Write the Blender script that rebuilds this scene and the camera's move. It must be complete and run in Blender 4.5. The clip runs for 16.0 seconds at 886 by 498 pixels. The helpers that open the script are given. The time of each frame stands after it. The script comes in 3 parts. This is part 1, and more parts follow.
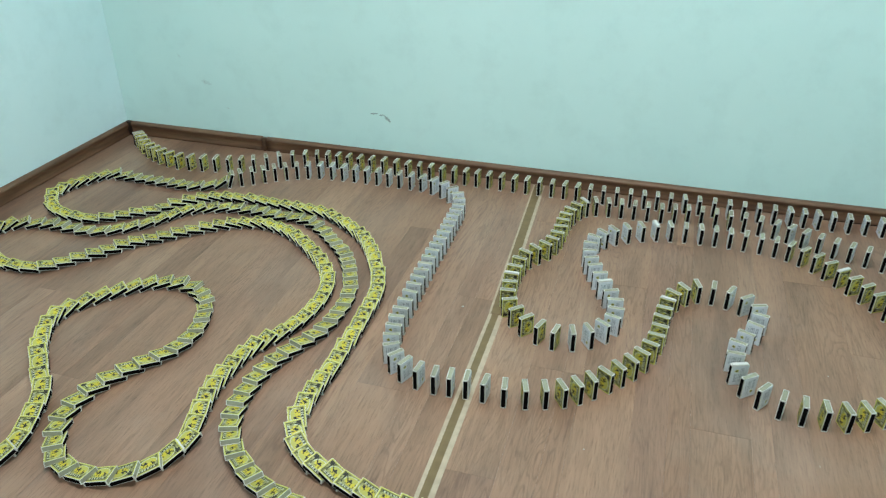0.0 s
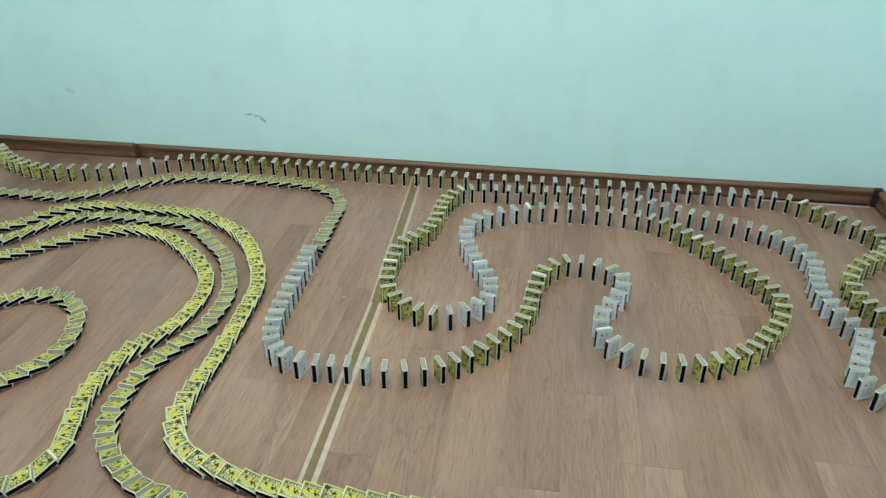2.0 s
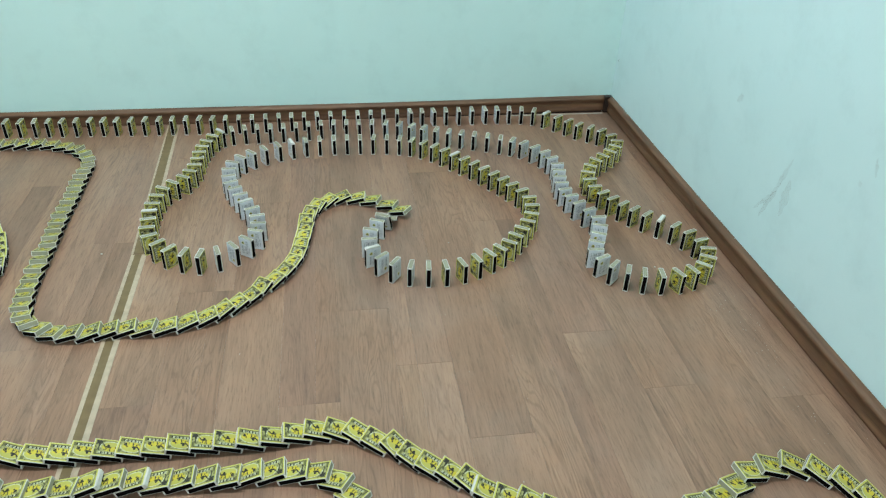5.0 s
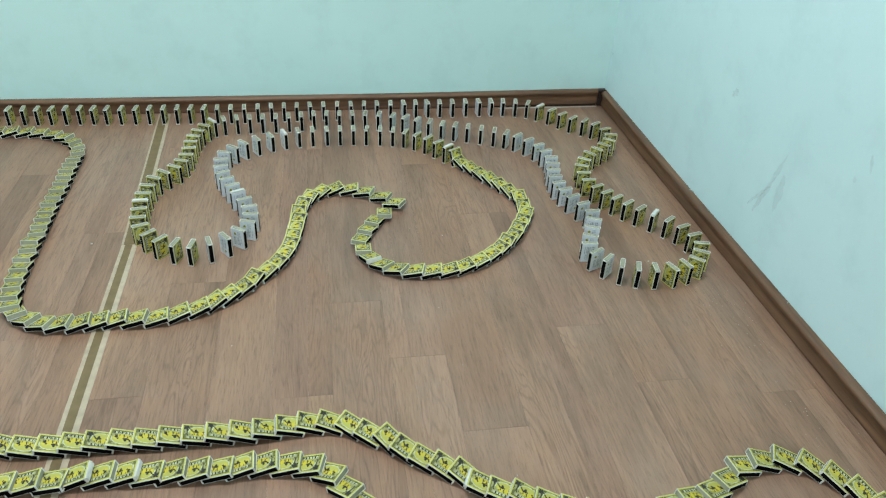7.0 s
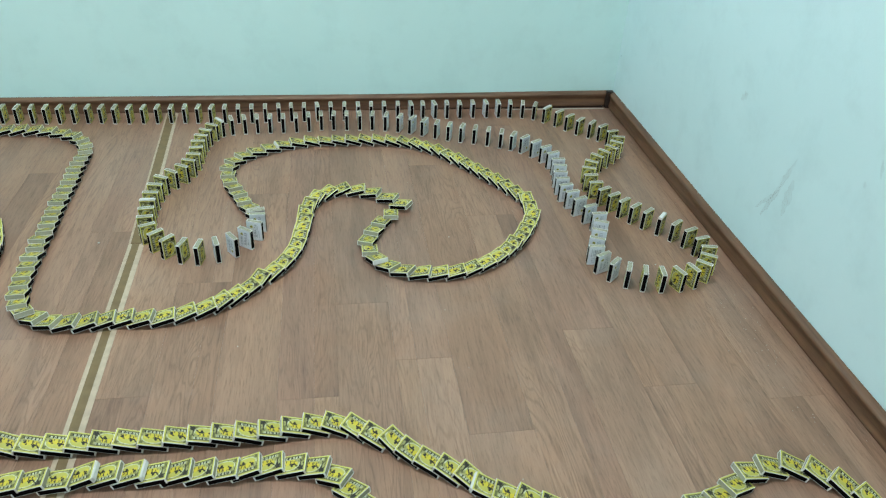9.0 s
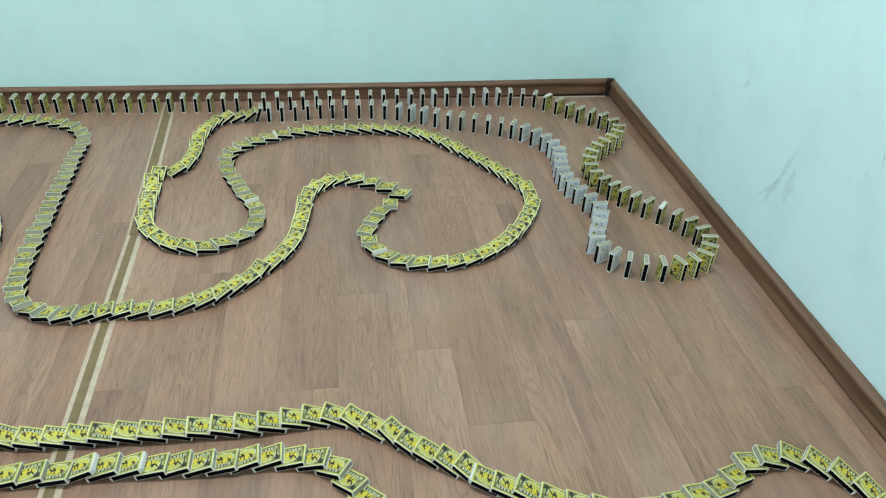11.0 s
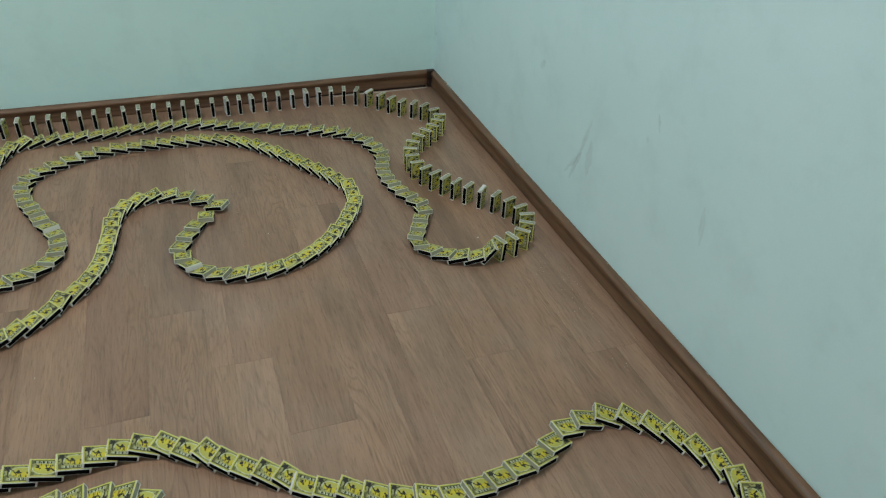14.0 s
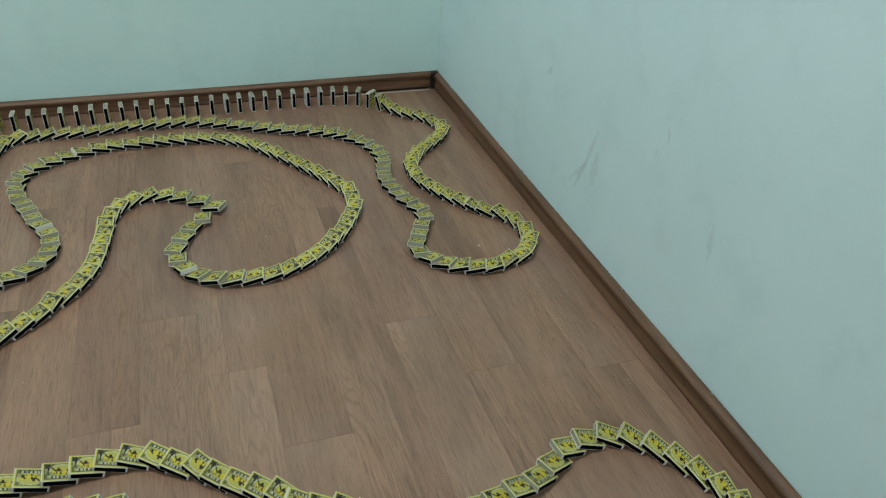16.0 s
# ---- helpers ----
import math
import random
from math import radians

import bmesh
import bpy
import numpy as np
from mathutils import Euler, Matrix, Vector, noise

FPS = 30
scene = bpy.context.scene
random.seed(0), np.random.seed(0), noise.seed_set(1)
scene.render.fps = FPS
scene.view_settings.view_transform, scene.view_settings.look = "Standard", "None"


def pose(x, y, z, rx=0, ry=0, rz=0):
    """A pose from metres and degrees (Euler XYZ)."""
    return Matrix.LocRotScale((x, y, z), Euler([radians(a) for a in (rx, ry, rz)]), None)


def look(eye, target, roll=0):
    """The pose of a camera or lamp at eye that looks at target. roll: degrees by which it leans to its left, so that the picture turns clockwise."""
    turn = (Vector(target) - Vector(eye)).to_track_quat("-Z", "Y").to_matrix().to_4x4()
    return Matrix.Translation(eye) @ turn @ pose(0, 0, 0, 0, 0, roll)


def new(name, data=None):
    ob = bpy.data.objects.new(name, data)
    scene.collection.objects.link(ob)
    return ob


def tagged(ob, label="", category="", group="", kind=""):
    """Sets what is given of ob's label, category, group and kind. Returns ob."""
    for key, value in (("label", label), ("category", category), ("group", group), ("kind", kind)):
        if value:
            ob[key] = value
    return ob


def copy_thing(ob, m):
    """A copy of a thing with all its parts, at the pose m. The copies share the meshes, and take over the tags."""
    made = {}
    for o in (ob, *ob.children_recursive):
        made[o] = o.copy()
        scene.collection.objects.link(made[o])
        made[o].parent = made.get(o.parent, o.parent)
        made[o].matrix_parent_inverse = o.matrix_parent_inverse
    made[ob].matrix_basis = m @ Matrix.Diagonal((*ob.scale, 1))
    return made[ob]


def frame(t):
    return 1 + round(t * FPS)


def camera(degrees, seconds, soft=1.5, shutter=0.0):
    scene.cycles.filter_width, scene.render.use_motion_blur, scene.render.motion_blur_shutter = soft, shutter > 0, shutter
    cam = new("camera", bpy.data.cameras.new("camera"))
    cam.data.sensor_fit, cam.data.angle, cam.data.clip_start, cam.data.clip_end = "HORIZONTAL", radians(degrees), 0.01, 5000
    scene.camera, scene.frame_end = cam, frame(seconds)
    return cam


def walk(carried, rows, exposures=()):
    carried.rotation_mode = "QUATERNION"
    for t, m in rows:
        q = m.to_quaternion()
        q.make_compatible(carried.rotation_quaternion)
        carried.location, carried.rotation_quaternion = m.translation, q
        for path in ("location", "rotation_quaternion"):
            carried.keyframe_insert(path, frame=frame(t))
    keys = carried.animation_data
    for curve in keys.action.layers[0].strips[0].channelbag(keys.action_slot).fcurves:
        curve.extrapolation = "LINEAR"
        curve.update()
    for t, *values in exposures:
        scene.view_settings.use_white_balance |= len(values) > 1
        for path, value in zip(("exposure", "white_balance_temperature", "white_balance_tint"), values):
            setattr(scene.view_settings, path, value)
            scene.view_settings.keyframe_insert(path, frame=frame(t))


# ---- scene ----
cam = camera(61.3, 16.0, soft=1.2, shutter=0.4)
PATH = [
    (0, (-1.012, -2.021, 0.943), (-1.509, -0.362, -0.059), 0.0),
    (0.5, (-0.994, -2.024, 0.944), (-1.437, -0.347, -0.053), -0.1),
    (1, (-0.975, -2.028, 0.943), (-1.353, -0.333, -0.05), 0.3),
    (1.5, (-0.958, -2.037, 0.936), (-1.279, -0.331, -0.056), 0.4),
    (2, (-0.939, -2.057, 0.933), (-1.19, -0.339, -0.059), 0.3),
    (2.5, (-0.92, -2.082, 0.925), (-1.066, -0.351, -0.066), 0.5),
    (3, (-0.903, -2.102, 0.917), (-0.933, -0.375, -0.092), 0.7),
    (3.5, (-0.89, -2.111, 0.911), (-0.828, -0.396, -0.116), 1.1),
    (4, (-0.876, -2.114, 0.908), (-0.718, -0.42, -0.144), 1.7),
    (4.5, (-0.868, -2.112, 0.901), (-0.636, -0.442, -0.174), 2.1),
    (5, (-0.864, -2.109, 0.901), (-0.588, -0.455, -0.19), 2.1),
    (7.5, (-0.873, -2.101, 0.897), (-0.571, -0.463, -0.21), 3.1),
    (8, (-0.874, -2.099, 0.899), (-0.581, -0.459, -0.208), 3.1),
    (8.5, (-0.872, -2.097, 0.9), (-0.585, -0.457, -0.207), 2.9),
    (9, (-0.874, -2.097, 0.9), (-0.585, -0.457, -0.209), 3.3),
    (11.3, (-0.867, -2.086, 0.901), (-0.585, -0.466, -0.236), 3.0),
    (11.5, (-0.853, -2.084, 0.895), (-0.571, -0.461, -0.239), 2.5),
    (12, (-0.818, -2.088, 0.897), (-0.501, -0.47, -0.235), 1.8),
    (12.5, (-0.789, -2.094, 0.898), (-0.388, -0.493, -0.231), 1.8),
    (13, (-0.774, -2.101, 0.895), (-0.295, -0.519, -0.231), 2.5),
    (13.5, (-0.762, -2.106, 0.894), (-0.22, -0.543, -0.231), 2.9),
    (14, (-0.748, -2.108, 0.892), (-0.156, -0.562, -0.231), 2.7),
    (14.5, (-0.737, -2.103, 0.891), (-0.119, -0.568, -0.232), 2.9),
    (15, (-0.732, -2.094, 0.888), (-0.107, -0.56, -0.233), 2.9),
    (15.5, (-0.733, -2.085, 0.889), (-0.109, -0.553, -0.235), 3.3),
    (16, (-0.743, -2.071, 0.893), (-0.145, -0.532, -0.235), 4.2),
]
EXPOSURES = [(0.0, 0.01, 6330, 11), (5.0, 0.02, 6320, 11), (7.5, 0.03, 6220, 11), (9.0, 0.03, 6200, 11), (11.3, 0.13, 6180, 11), (12.0, -0.08, 6330, 11), (12.5, -0.25, 6450, 12), (13.0, -0.44, 6530, 13), (14.0, -0.60, 6610, 14), (16.0, -0.62, 6580, 14)]
walk(cam, [(t, look(eye, target, roll)) for t, eye, target, roll in PATH], EXPOSURES)

# ---- world, lights and exposure ----
world = bpy.data.worlds.new("sky")
scene.world = world
world.use_nodes = True
wn = world.node_tree
sky = wn.nodes.new("ShaderNodeTexSky")
sky.sky_type = "NISHITA"
sky.sun_disc = False
sky.sun_elevation, sky.sun_rotation = radians(38), radians(70)
wn.links.new(sky.outputs[0], wn.nodes["Background"].inputs[0])
wn.nodes["Background"].inputs[1].default_value = 0.12

sun_data = bpy.data.lights.new("sun", "SUN")
sun_data.energy, sun_data.angle, sun_data.color = 2.0, radians(0.5), (1.0, 0.95, 0.88)
sun = new("sun", sun_data)
sun.matrix_world = look((4, 6, 8), (0, 0, 0))

# room: the wall corner with both visible skirtings is the origin
LEFT, FRONT_WALL, TOP, THICK = -2.742, -4.8, 2.6, 0.2
WIN = (-2.15, -0.55, 0.85, 2.25)      # assumed window in the unseen wall behind: x0, x1, z0, z1

# area lamp added in the assumed window, for light from behind the camera
day = bpy.data.lights.new("assumed_window_daylight", "AREA")
day.shape, day.size, day.size_y = "RECTANGLE", WIN[1] - WIN[0], WIN[3] - WIN[2]
day.energy, day.color = 29, (0.93, 0.98, 1.0)
daylight = new("assumed_window_daylight", day)
daylight.matrix_world = look(((WIN[0] + WIN[1]) / 2, FRONT_WALL - 0.05, (WIN[2] + WIN[3]) / 2), ((WIN[0] + WIN[1]) / 2, 0, 1.0))

LAMP = (-1.25, -1.05)                  # place of the unseen ceiling light, set to suit the room's brightness
bulb = bpy.data.lights.new("unseen_ceiling_glow", "AREA")
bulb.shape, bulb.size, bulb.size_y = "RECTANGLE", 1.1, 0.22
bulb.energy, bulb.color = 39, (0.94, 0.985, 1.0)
glow = new("unseen_ceiling_glow", bulb)
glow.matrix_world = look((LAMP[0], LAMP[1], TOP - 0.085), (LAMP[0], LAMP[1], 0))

# ---- materials ----
def rgb(r, g, b):
    """Linear colour from 0..255 screen values."""
    return tuple(((v / 255 + 0.055) / 1.055) ** 2.4 if v > 10 else v / 255 / 12.92 for v in (r, g, b)) + (1.0,)


def shader(name, rough=0.5, spec=0.5):
    m = bpy.data.materials.new(name)
    m.use_nodes = True
    n = m.node_tree.nodes
    p = n["Principled BSDF"]
    p.inputs["Roughness"].default_value = rough
    p.inputs["Specular IOR Level"].default_value = spec
    return m, m.node_tree, p


def add(tree, kind, **values):
    node = tree.nodes.new(kind)
    for key, value in values.items():
        if key in node.inputs:
            node.inputs[key].default_value = value
    return node


def ramp(tree, source, stops):
    node = tree.nodes.new("ShaderNodeValToRGB")
    e = node.color_ramp.elements
    e[0].position, e[0].color = stops[0]
    e[1].position, e[1].color = stops[-1]
    for place, colour in stops[1:-1]:
        e.new(place).color = colour
    tree.links.new(source, node.inputs[0])
    return node


def coords(tree, scale, kind="Object"):
    tc = tree.nodes.new("ShaderNodeTexCoord")
    mp = tree.nodes.new("ShaderNodeMapping")
    mp.inputs["Scale"].default_value = scale
    tree.links.new(tc.outputs[kind], mp.inputs[0])
    return mp


def mix(tree, a, b, fac, mode="MIX"):
    node = tree.nodes.new("ShaderNodeMix")
    node.data_type, node.blend_type = "RGBA", mode
    for socket, value in ((node.inputs[6], a), (node.inputs[7], b), (node.inputs[0], fac)):
        if isinstance(value, (tuple, float, int)):
            socket.default_value = value
        else:
            tree.links.new(value, socket)
    return node.outputs[2]


def bump(tree, p, height, strength, distance):
    b = tree.nodes.new("ShaderNodeBump")
    b.inputs["Strength"].default_value, b.inputs["Distance"].default_value = strength, distance
    tree.links.new(height, b.inputs["Height"])
    tree.links.new(b.outputs[0], p.inputs["Normal"])


def paint_material(name, base, dark):
    """Matt wall paint: slow stains, roller grain."""
    m, t, p = shader(name, 0.55, 0.35)
    big = add(t, "ShaderNodeTexNoise", Scale=1.7, Detail=5.0, Roughness=0.6)
    t.links.new(coords(t, (1, 1, 1)).outputs[0], big.inputs["Vector"])
    mid = add(t, "ShaderNodeTexNoise", Scale=9.0, Detail=6.0, Roughness=0.65)
    t.links.new(coords(t, (1, 1, 1)).outputs[0], mid.inputs["Vector"])
    fine = add(t, "ShaderNodeTexNoise", Scale=260.0, Detail=3.0)
    t.links.new(coords(t, (1, 1, 1)).outputs[0], fine.inputs["Vector"])
    a = ramp(t, big.outputs[0], [(0.35, dark), (0.65, base)])
    b = ramp(t, mid.outputs[0], [(0.25, (0.9, 0.91, 0.91, 1)), (0.5, (1, 1, 1, 1))])
    t.links.new(mix(t, a.outputs[0], b.outputs[0], 0.8, "MULTIPLY"), p.inputs["Base Color"])
    bump(t, p, fine.outputs[0], 0.25, 0.0006)
    return m


def plank_material(name):
    """Printed wood planks of a vinyl floor: each plank has its own tone, grain runs along y."""
    m, t, p = shader(name, 0.42, 0.45)
    info = t.nodes.new("ShaderNodeObjectInfo")
    shift = t.nodes.new("ShaderNodeVectorMath")
    shift.operation = "SCALE"
    shift.inputs[0].default_value = (31.0, 57.0, 13.0)
    t.links.new(info.outputs["Random"], shift.inputs["Scale"])

    def at(scale):
        mp = coords(t, scale)
        move = t.nodes.new("ShaderNodeVectorMath")
        move.operation = "ADD"
        t.links.new(mp.outputs[0], move.inputs[0])
        t.links.new(shift.outputs[0], move.inputs[1])
        return move.outputs[0]

    def noise(scale, detail, rough, distortion=0.0):
        n = add(t, "ShaderNodeTexNoise", Scale=1.0, Detail=detail, Roughness=rough, Distortion=distortion)
        t.links.new(at(scale), n.inputs["Vector"])
        return n.outputs[0]

    def math_node(kind, a, b):
        n = t.nodes.new("ShaderNodeMath")
        n.operation = kind
        t.links.new(a, n.inputs[0])
        if isinstance(b, float):
            n.inputs[1].default_value = b
        else:
            t.links.new(b, n.inputs[1])
        return n.outputs[0]

    tone = ramp(t, info.outputs["Random"], [(0.0, rgb(130, 99, 80)), (0.2, rgb(149, 117, 95)), (0.4, rgb(139, 107, 88)), (0.6, rgb(156, 124, 102)), (0.8, rgb(141, 109, 88)), (1.0, rgb(151, 119, 96))])
    # cathedral figure: level lines of a slow, long noise
    slow = noise((14.0, 1.5, 14.0), 3.0, 0.5, 0.3)
    line = math_node("SINE", math_node("MULTIPLY", slow, 170.0), 0.0)
    figure = ramp(t, line, [(0.0, (1.05, 1.04, 1.03, 1)), (0.45, (1.0, 1.0, 1.0, 1)), (1.0, (0.80, 0.78, 0.76, 1))])
    place = ramp(t, noise((6.0, 1.1, 6.0), 2.0, 0.5), [(0.46, (0, 0, 0, 1)), (0.64, (0.9, 0.9, 0.9, 1))])
    streak = ramp(t, noise((80, 5.5, 80), 6.0, 0.7, 0.3), [(0.28, (0.74, 0.72, 0.70, 1)), (0.5, (0.99, 0.99, 0.98, 1)), (0.75, (1.16, 1.15, 1.13, 1))])
    fine = noise((330, 26, 330), 6.0, 0.75)
    pores = ramp(t, fine, [(0.32, (0.42, 0.39, 0.37, 1)), (0.47, (0.97, 0.97, 0.97, 1)), (0.72, (1.22, 1.21, 1.20, 1))])
    cloud = ramp(t, noise((14, 2.2, 14), 4.0, 0.6, 0.4), [(0.32, (0.70, 0.69, 0.69, 1)), (0.5, (1.0, 1.0, 1.0, 1)), (0.68, (1.18, 1.16, 1.13, 1))])
    c = mix(t, tone.outputs[0], streak.outputs[0], 0.7, "MULTIPLY")
    c = mix(t, c, pores.outputs[0], 0.62, "MULTIPLY")
    c = mix(t, c, cloud.outputs[0], 0.85, "MULTIPLY")
    c = mix(t, c, mix(t, (1.0, 1.0, 1.0, 1), figure.outputs[0], place.outputs[0]), 1.0, "MULTIPLY")
    # trodden dust film over the whole sheet
    world_place = t.nodes.new("ShaderNodeNewGeometry")
    film = add(t, "ShaderNodeTexNoise", Scale=3.4, Detail=6.0, Roughness=0.62)
    t.links.new(world_place.outputs["Position"], film.inputs["Vector"])
    dust = ramp(t, film.outputs[0], [(0.48, (0, 0, 0, 1)), (0.75, (0.16, 0.16, 0.16, 1))])
    c = mix(t, c, rgb(176, 168, 158), dust.outputs[0])
    t.links.new(c, p.inputs["Base Color"])
    r = ramp(t, film.outputs[0], [(0.3, (0.30, 0.30, 0.30, 1)), (0.7, (0.44, 0.44, 0.44, 1))])
    t.links.new(r.outputs[0], p.inputs["Roughness"])
    bump(t, p, fine, 0.06, 0.0003)
    return m


def streak_material(name, light, dark, scale, rough=0.5):
    """Streaked brown plastic or veneer."""
    m, t, p = shader(name, rough, 0.5)
    n = add(t, "ShaderNodeTexNoise", Scale=1.0, Detail=6.0, Roughness=0.65, Distortion=0.5)
    t.links.new(coords(t, scale).outputs[0], n.inputs["Vector"])
    c = ramp(t, n.outputs[0], [(0.3, dark), (0.65, light)])
    d = add(t, "ShaderNodeTexNoise", Scale=6.0, Detail=5.0)
    t.links.new(coords(t, (1, 1, 1)).outputs[0], d.inputs["Vector"])
    e = ramp(t, d.outputs[0], [(0.3, (0.72, 0.7, 0.68, 1)), (0.6, (1, 1, 1, 1))])
    t.links.new(mix(t, c.outputs[0], e.outputs[0], 0.6, "MULTIPLY"), p.inputs["Base Color"])
    bump(t, p, n.outputs[0], 0.1, 0.0005)
    return m


def card(name, colour, rough=0.5, wear=0.12, spec=0.4):
    """Printed cardboard, with a slight tone of its own on each box."""
    m, t, p = shader(name, rough, spec)
    info = t.nodes.new("ShaderNodeObjectInfo")
    n = add(t, "ShaderNodeTexNoise", Scale=220.0, Detail=4.0)
    t.links.new(coords(t, (1, 1, 1)).outputs[0], n.inputs["Vector"])
    a = ramp(t, n.outputs[0], [(0.3, (1 - wear, 1 - wear, 1 - wear, 1)), (0.7, (1, 1, 1, 1))])
    geo = t.nodes.new("ShaderNodeNewGeometry")
    both = t.nodes.new("ShaderNodeMath")
    both.operation = "ADD"
    t.links.new(info.outputs["Random"], both.inputs[0])
    t.links.new(geo.outputs["Random Per Island"], both.inputs[1])
    wrap = t.nodes.new("ShaderNodeMath")
    wrap.operation = "FRACT"
    t.links.new(both.outputs[0], wrap.inputs[0])
    b = ramp(t, wrap.outputs[0], [(0.0, (0.84, 0.84, 0.82, 1)), (1.0, (1, 1, 1, 1))])
    c = mix(t, colour, a.outputs[0], 1.0, "MULTIPLY")
    t.links.new(mix(t, c, b.outputs[0], 1.0, "MULTIPLY"), p.inputs["Base Color"])
    return m


def plain(name, colour, rough=0.6):
    m, t, p = shader(name, rough, 0.3)
    n = add(t, "ShaderNodeTexNoise", Scale=60.0, Detail=5.0)
    t.links.new(coords(t, (1, 1, 1)).outputs[0], n.inputs["Vector"])
    a = ramp(t, n.outputs[0], [(0.3, (0.8, 0.8, 0.8, 1)), (0.65, (1, 1, 1, 1))])
    t.links.new(mix(t, colour, a.outputs[0], 1.0, "MULTIPLY"), p.inputs["Base Color"])
    return m


def smudge_material(name, colour, strength):
    """A rubbed grey mark that thins out unevenly."""
    m, t, p = shader(name, 0.7, 0.2)
    p.inputs["Base Color"].default_value = colour
    n = add(t, "ShaderNodeTexNoise", Scale=38.0, Detail=7.0, Roughness=0.75)
    t.links.new(coords(t, (1, 1, 1)).outputs[0], n.inputs["Vector"])
    a = ramp(t, n.outputs[0], [(0.25, (0, 0, 0, 1)), (0.8, (strength, strength, strength, 1))])
    t.links.new(a.outputs[0], p.inputs["Alpha"])
    return m


MINT = paint_material("mint_paint", rgb(207, 236, 231), rgb(201, 231, 226))
# side walls: paint paler and bluer, the light on them put into its colour
MINT_SIDE_LIT = paint_material("mint_paint_side_lit", rgb(215, 238, 239), rgb(208, 233, 234))
WHITE_PAINT = paint_material("white_ceiling_paint", rgb(214, 214, 208), rgb(204, 205, 200))
PLANK = plank_material("printed_plank")
SUBFLOOR = plain("dark_joint", rgb(104, 81, 66), 0.8)
SKIRT = streak_material("brown_skirting_plastic", rgb(124, 90, 64), rgb(78, 55, 39), (5, 90, 90))
SKIRT_Y = streak_material("brown_skirting_plastic_long", rgb(124, 90, 64), rgb(78, 55, 39), (90, 5, 90))
SKIRT_DARK = plain("dark_connector_and_gap_shade", rgb(48, 37, 31), 0.5)
SKIRT_JOINT = plain("brown_joint_piece", rgb(86, 64, 48), 0.5)
TAPE_LIGHT = plain("beige_seam_strip", rgb(190, 172, 148), 0.5)
TAPE_MID = plain("olive_seam_strip", rgb(124, 104, 72), 0.5)
CARD = card("white_card", rgb(232, 232, 226))
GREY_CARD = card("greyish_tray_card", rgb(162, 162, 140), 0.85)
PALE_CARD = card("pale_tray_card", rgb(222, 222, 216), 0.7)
STRIKER = card("black_striker", rgb(11, 9, 9), 0.9, 0.4, 0.05)
INK_CREAM = card("cream_ink", rgb(206, 208, 178))
INK_YELLOW = card("yellow_ink", rgb(192, 186, 88))
INK_GOLD = card("golden_ink", rgb(214, 196, 54))
INK_LIME = card("lime_border_ink", rgb(203, 199, 100))
INK_SKY = card("grey_green_ink", rgb(162, 160, 106))
INK_OLIVE = card("olive_ink", rgb(106, 106, 56))
INK_BLACK = card("black_ink", rgb(38, 36, 24))
INK_GREY = card("grey_blue_ink", rgb(164, 174, 186))
TEXT_CARD = card("bluish_white_paper", rgb(230, 236, 244))
SMUDGE = smudge_material("grey_rub_mark", rgb(128, 148, 146), 0.2)
SMUDGE_SOFT = smudge_material("faint_rub_mark", rgb(140, 164, 164), 0.18)
SMUDGE_DARK = smudge_material("dark_scrape", rgb(82, 98, 92), 0.9)
DUST_FILM = plain("grey_dust", rgb(176, 168, 156))
PAINT_NIB = plain("grey_mint_nib", rgb(168, 188, 184))
PALE_GREY = plain("pale_crumb", rgb(206, 204, 194))
FRAME_WHITE = plain("white_window_plastic", rgb(232, 234, 232), 0.35)
# glow of the unseen ceiling light, on top of its area lamp
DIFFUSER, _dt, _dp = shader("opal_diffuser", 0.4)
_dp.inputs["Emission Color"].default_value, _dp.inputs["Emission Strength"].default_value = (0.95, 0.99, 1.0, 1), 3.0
GLASS, _gt, _gp = shader("window_glass", 0.02)
_gp.inputs["Transmission Weight"].default_value = 1.0


# ---- mesh helpers ----
def mesh(name, bm, *mats):
    me = bpy.data.meshes.new(name)
    bm.to_mesh(me)
    bm.free()
    for m in mats:
        me.materials.append(m)
    return me


def block(bm, x0, x1, y0, y1, z0, z1, bevel=0.0, slot=0):
    """A box with bevelled edges, added to bm."""
    r = bmesh.ops.create_cube(bm, size=1.0, matrix=Matrix.Translation(((x0 + x1) / 2, (y0 + y1) / 2, (z0 + z1) / 2)) @ Matrix.Diagonal((x1 - x0, y1 - y0, z1 - z0, 1)))
    faces = {f for v in r["verts"] for f in v.link_faces}
    for f in faces:
        f.material_index = slot
    if bevel:
        bmesh.ops.bevel(bm, geom=list({e for f in faces for e in f.edges}), offset=bevel, segments=2, affect="EDGES", clamp_overlap=True)


def part(name, bm, material, parent=None, label=""):
    ob = new(name, mesh(name, bm, *(material if isinstance(material, (list, tuple)) else [material])))
    ob.parent = parent
    return tagged(ob, label)


def slab(name, extents, material, label, bevel=0.0, category=""):
    bm = bmesh.new()
    block(bm, *extents, bevel)
    return tagged(part(name, bm, material), label, category, kind="structure")


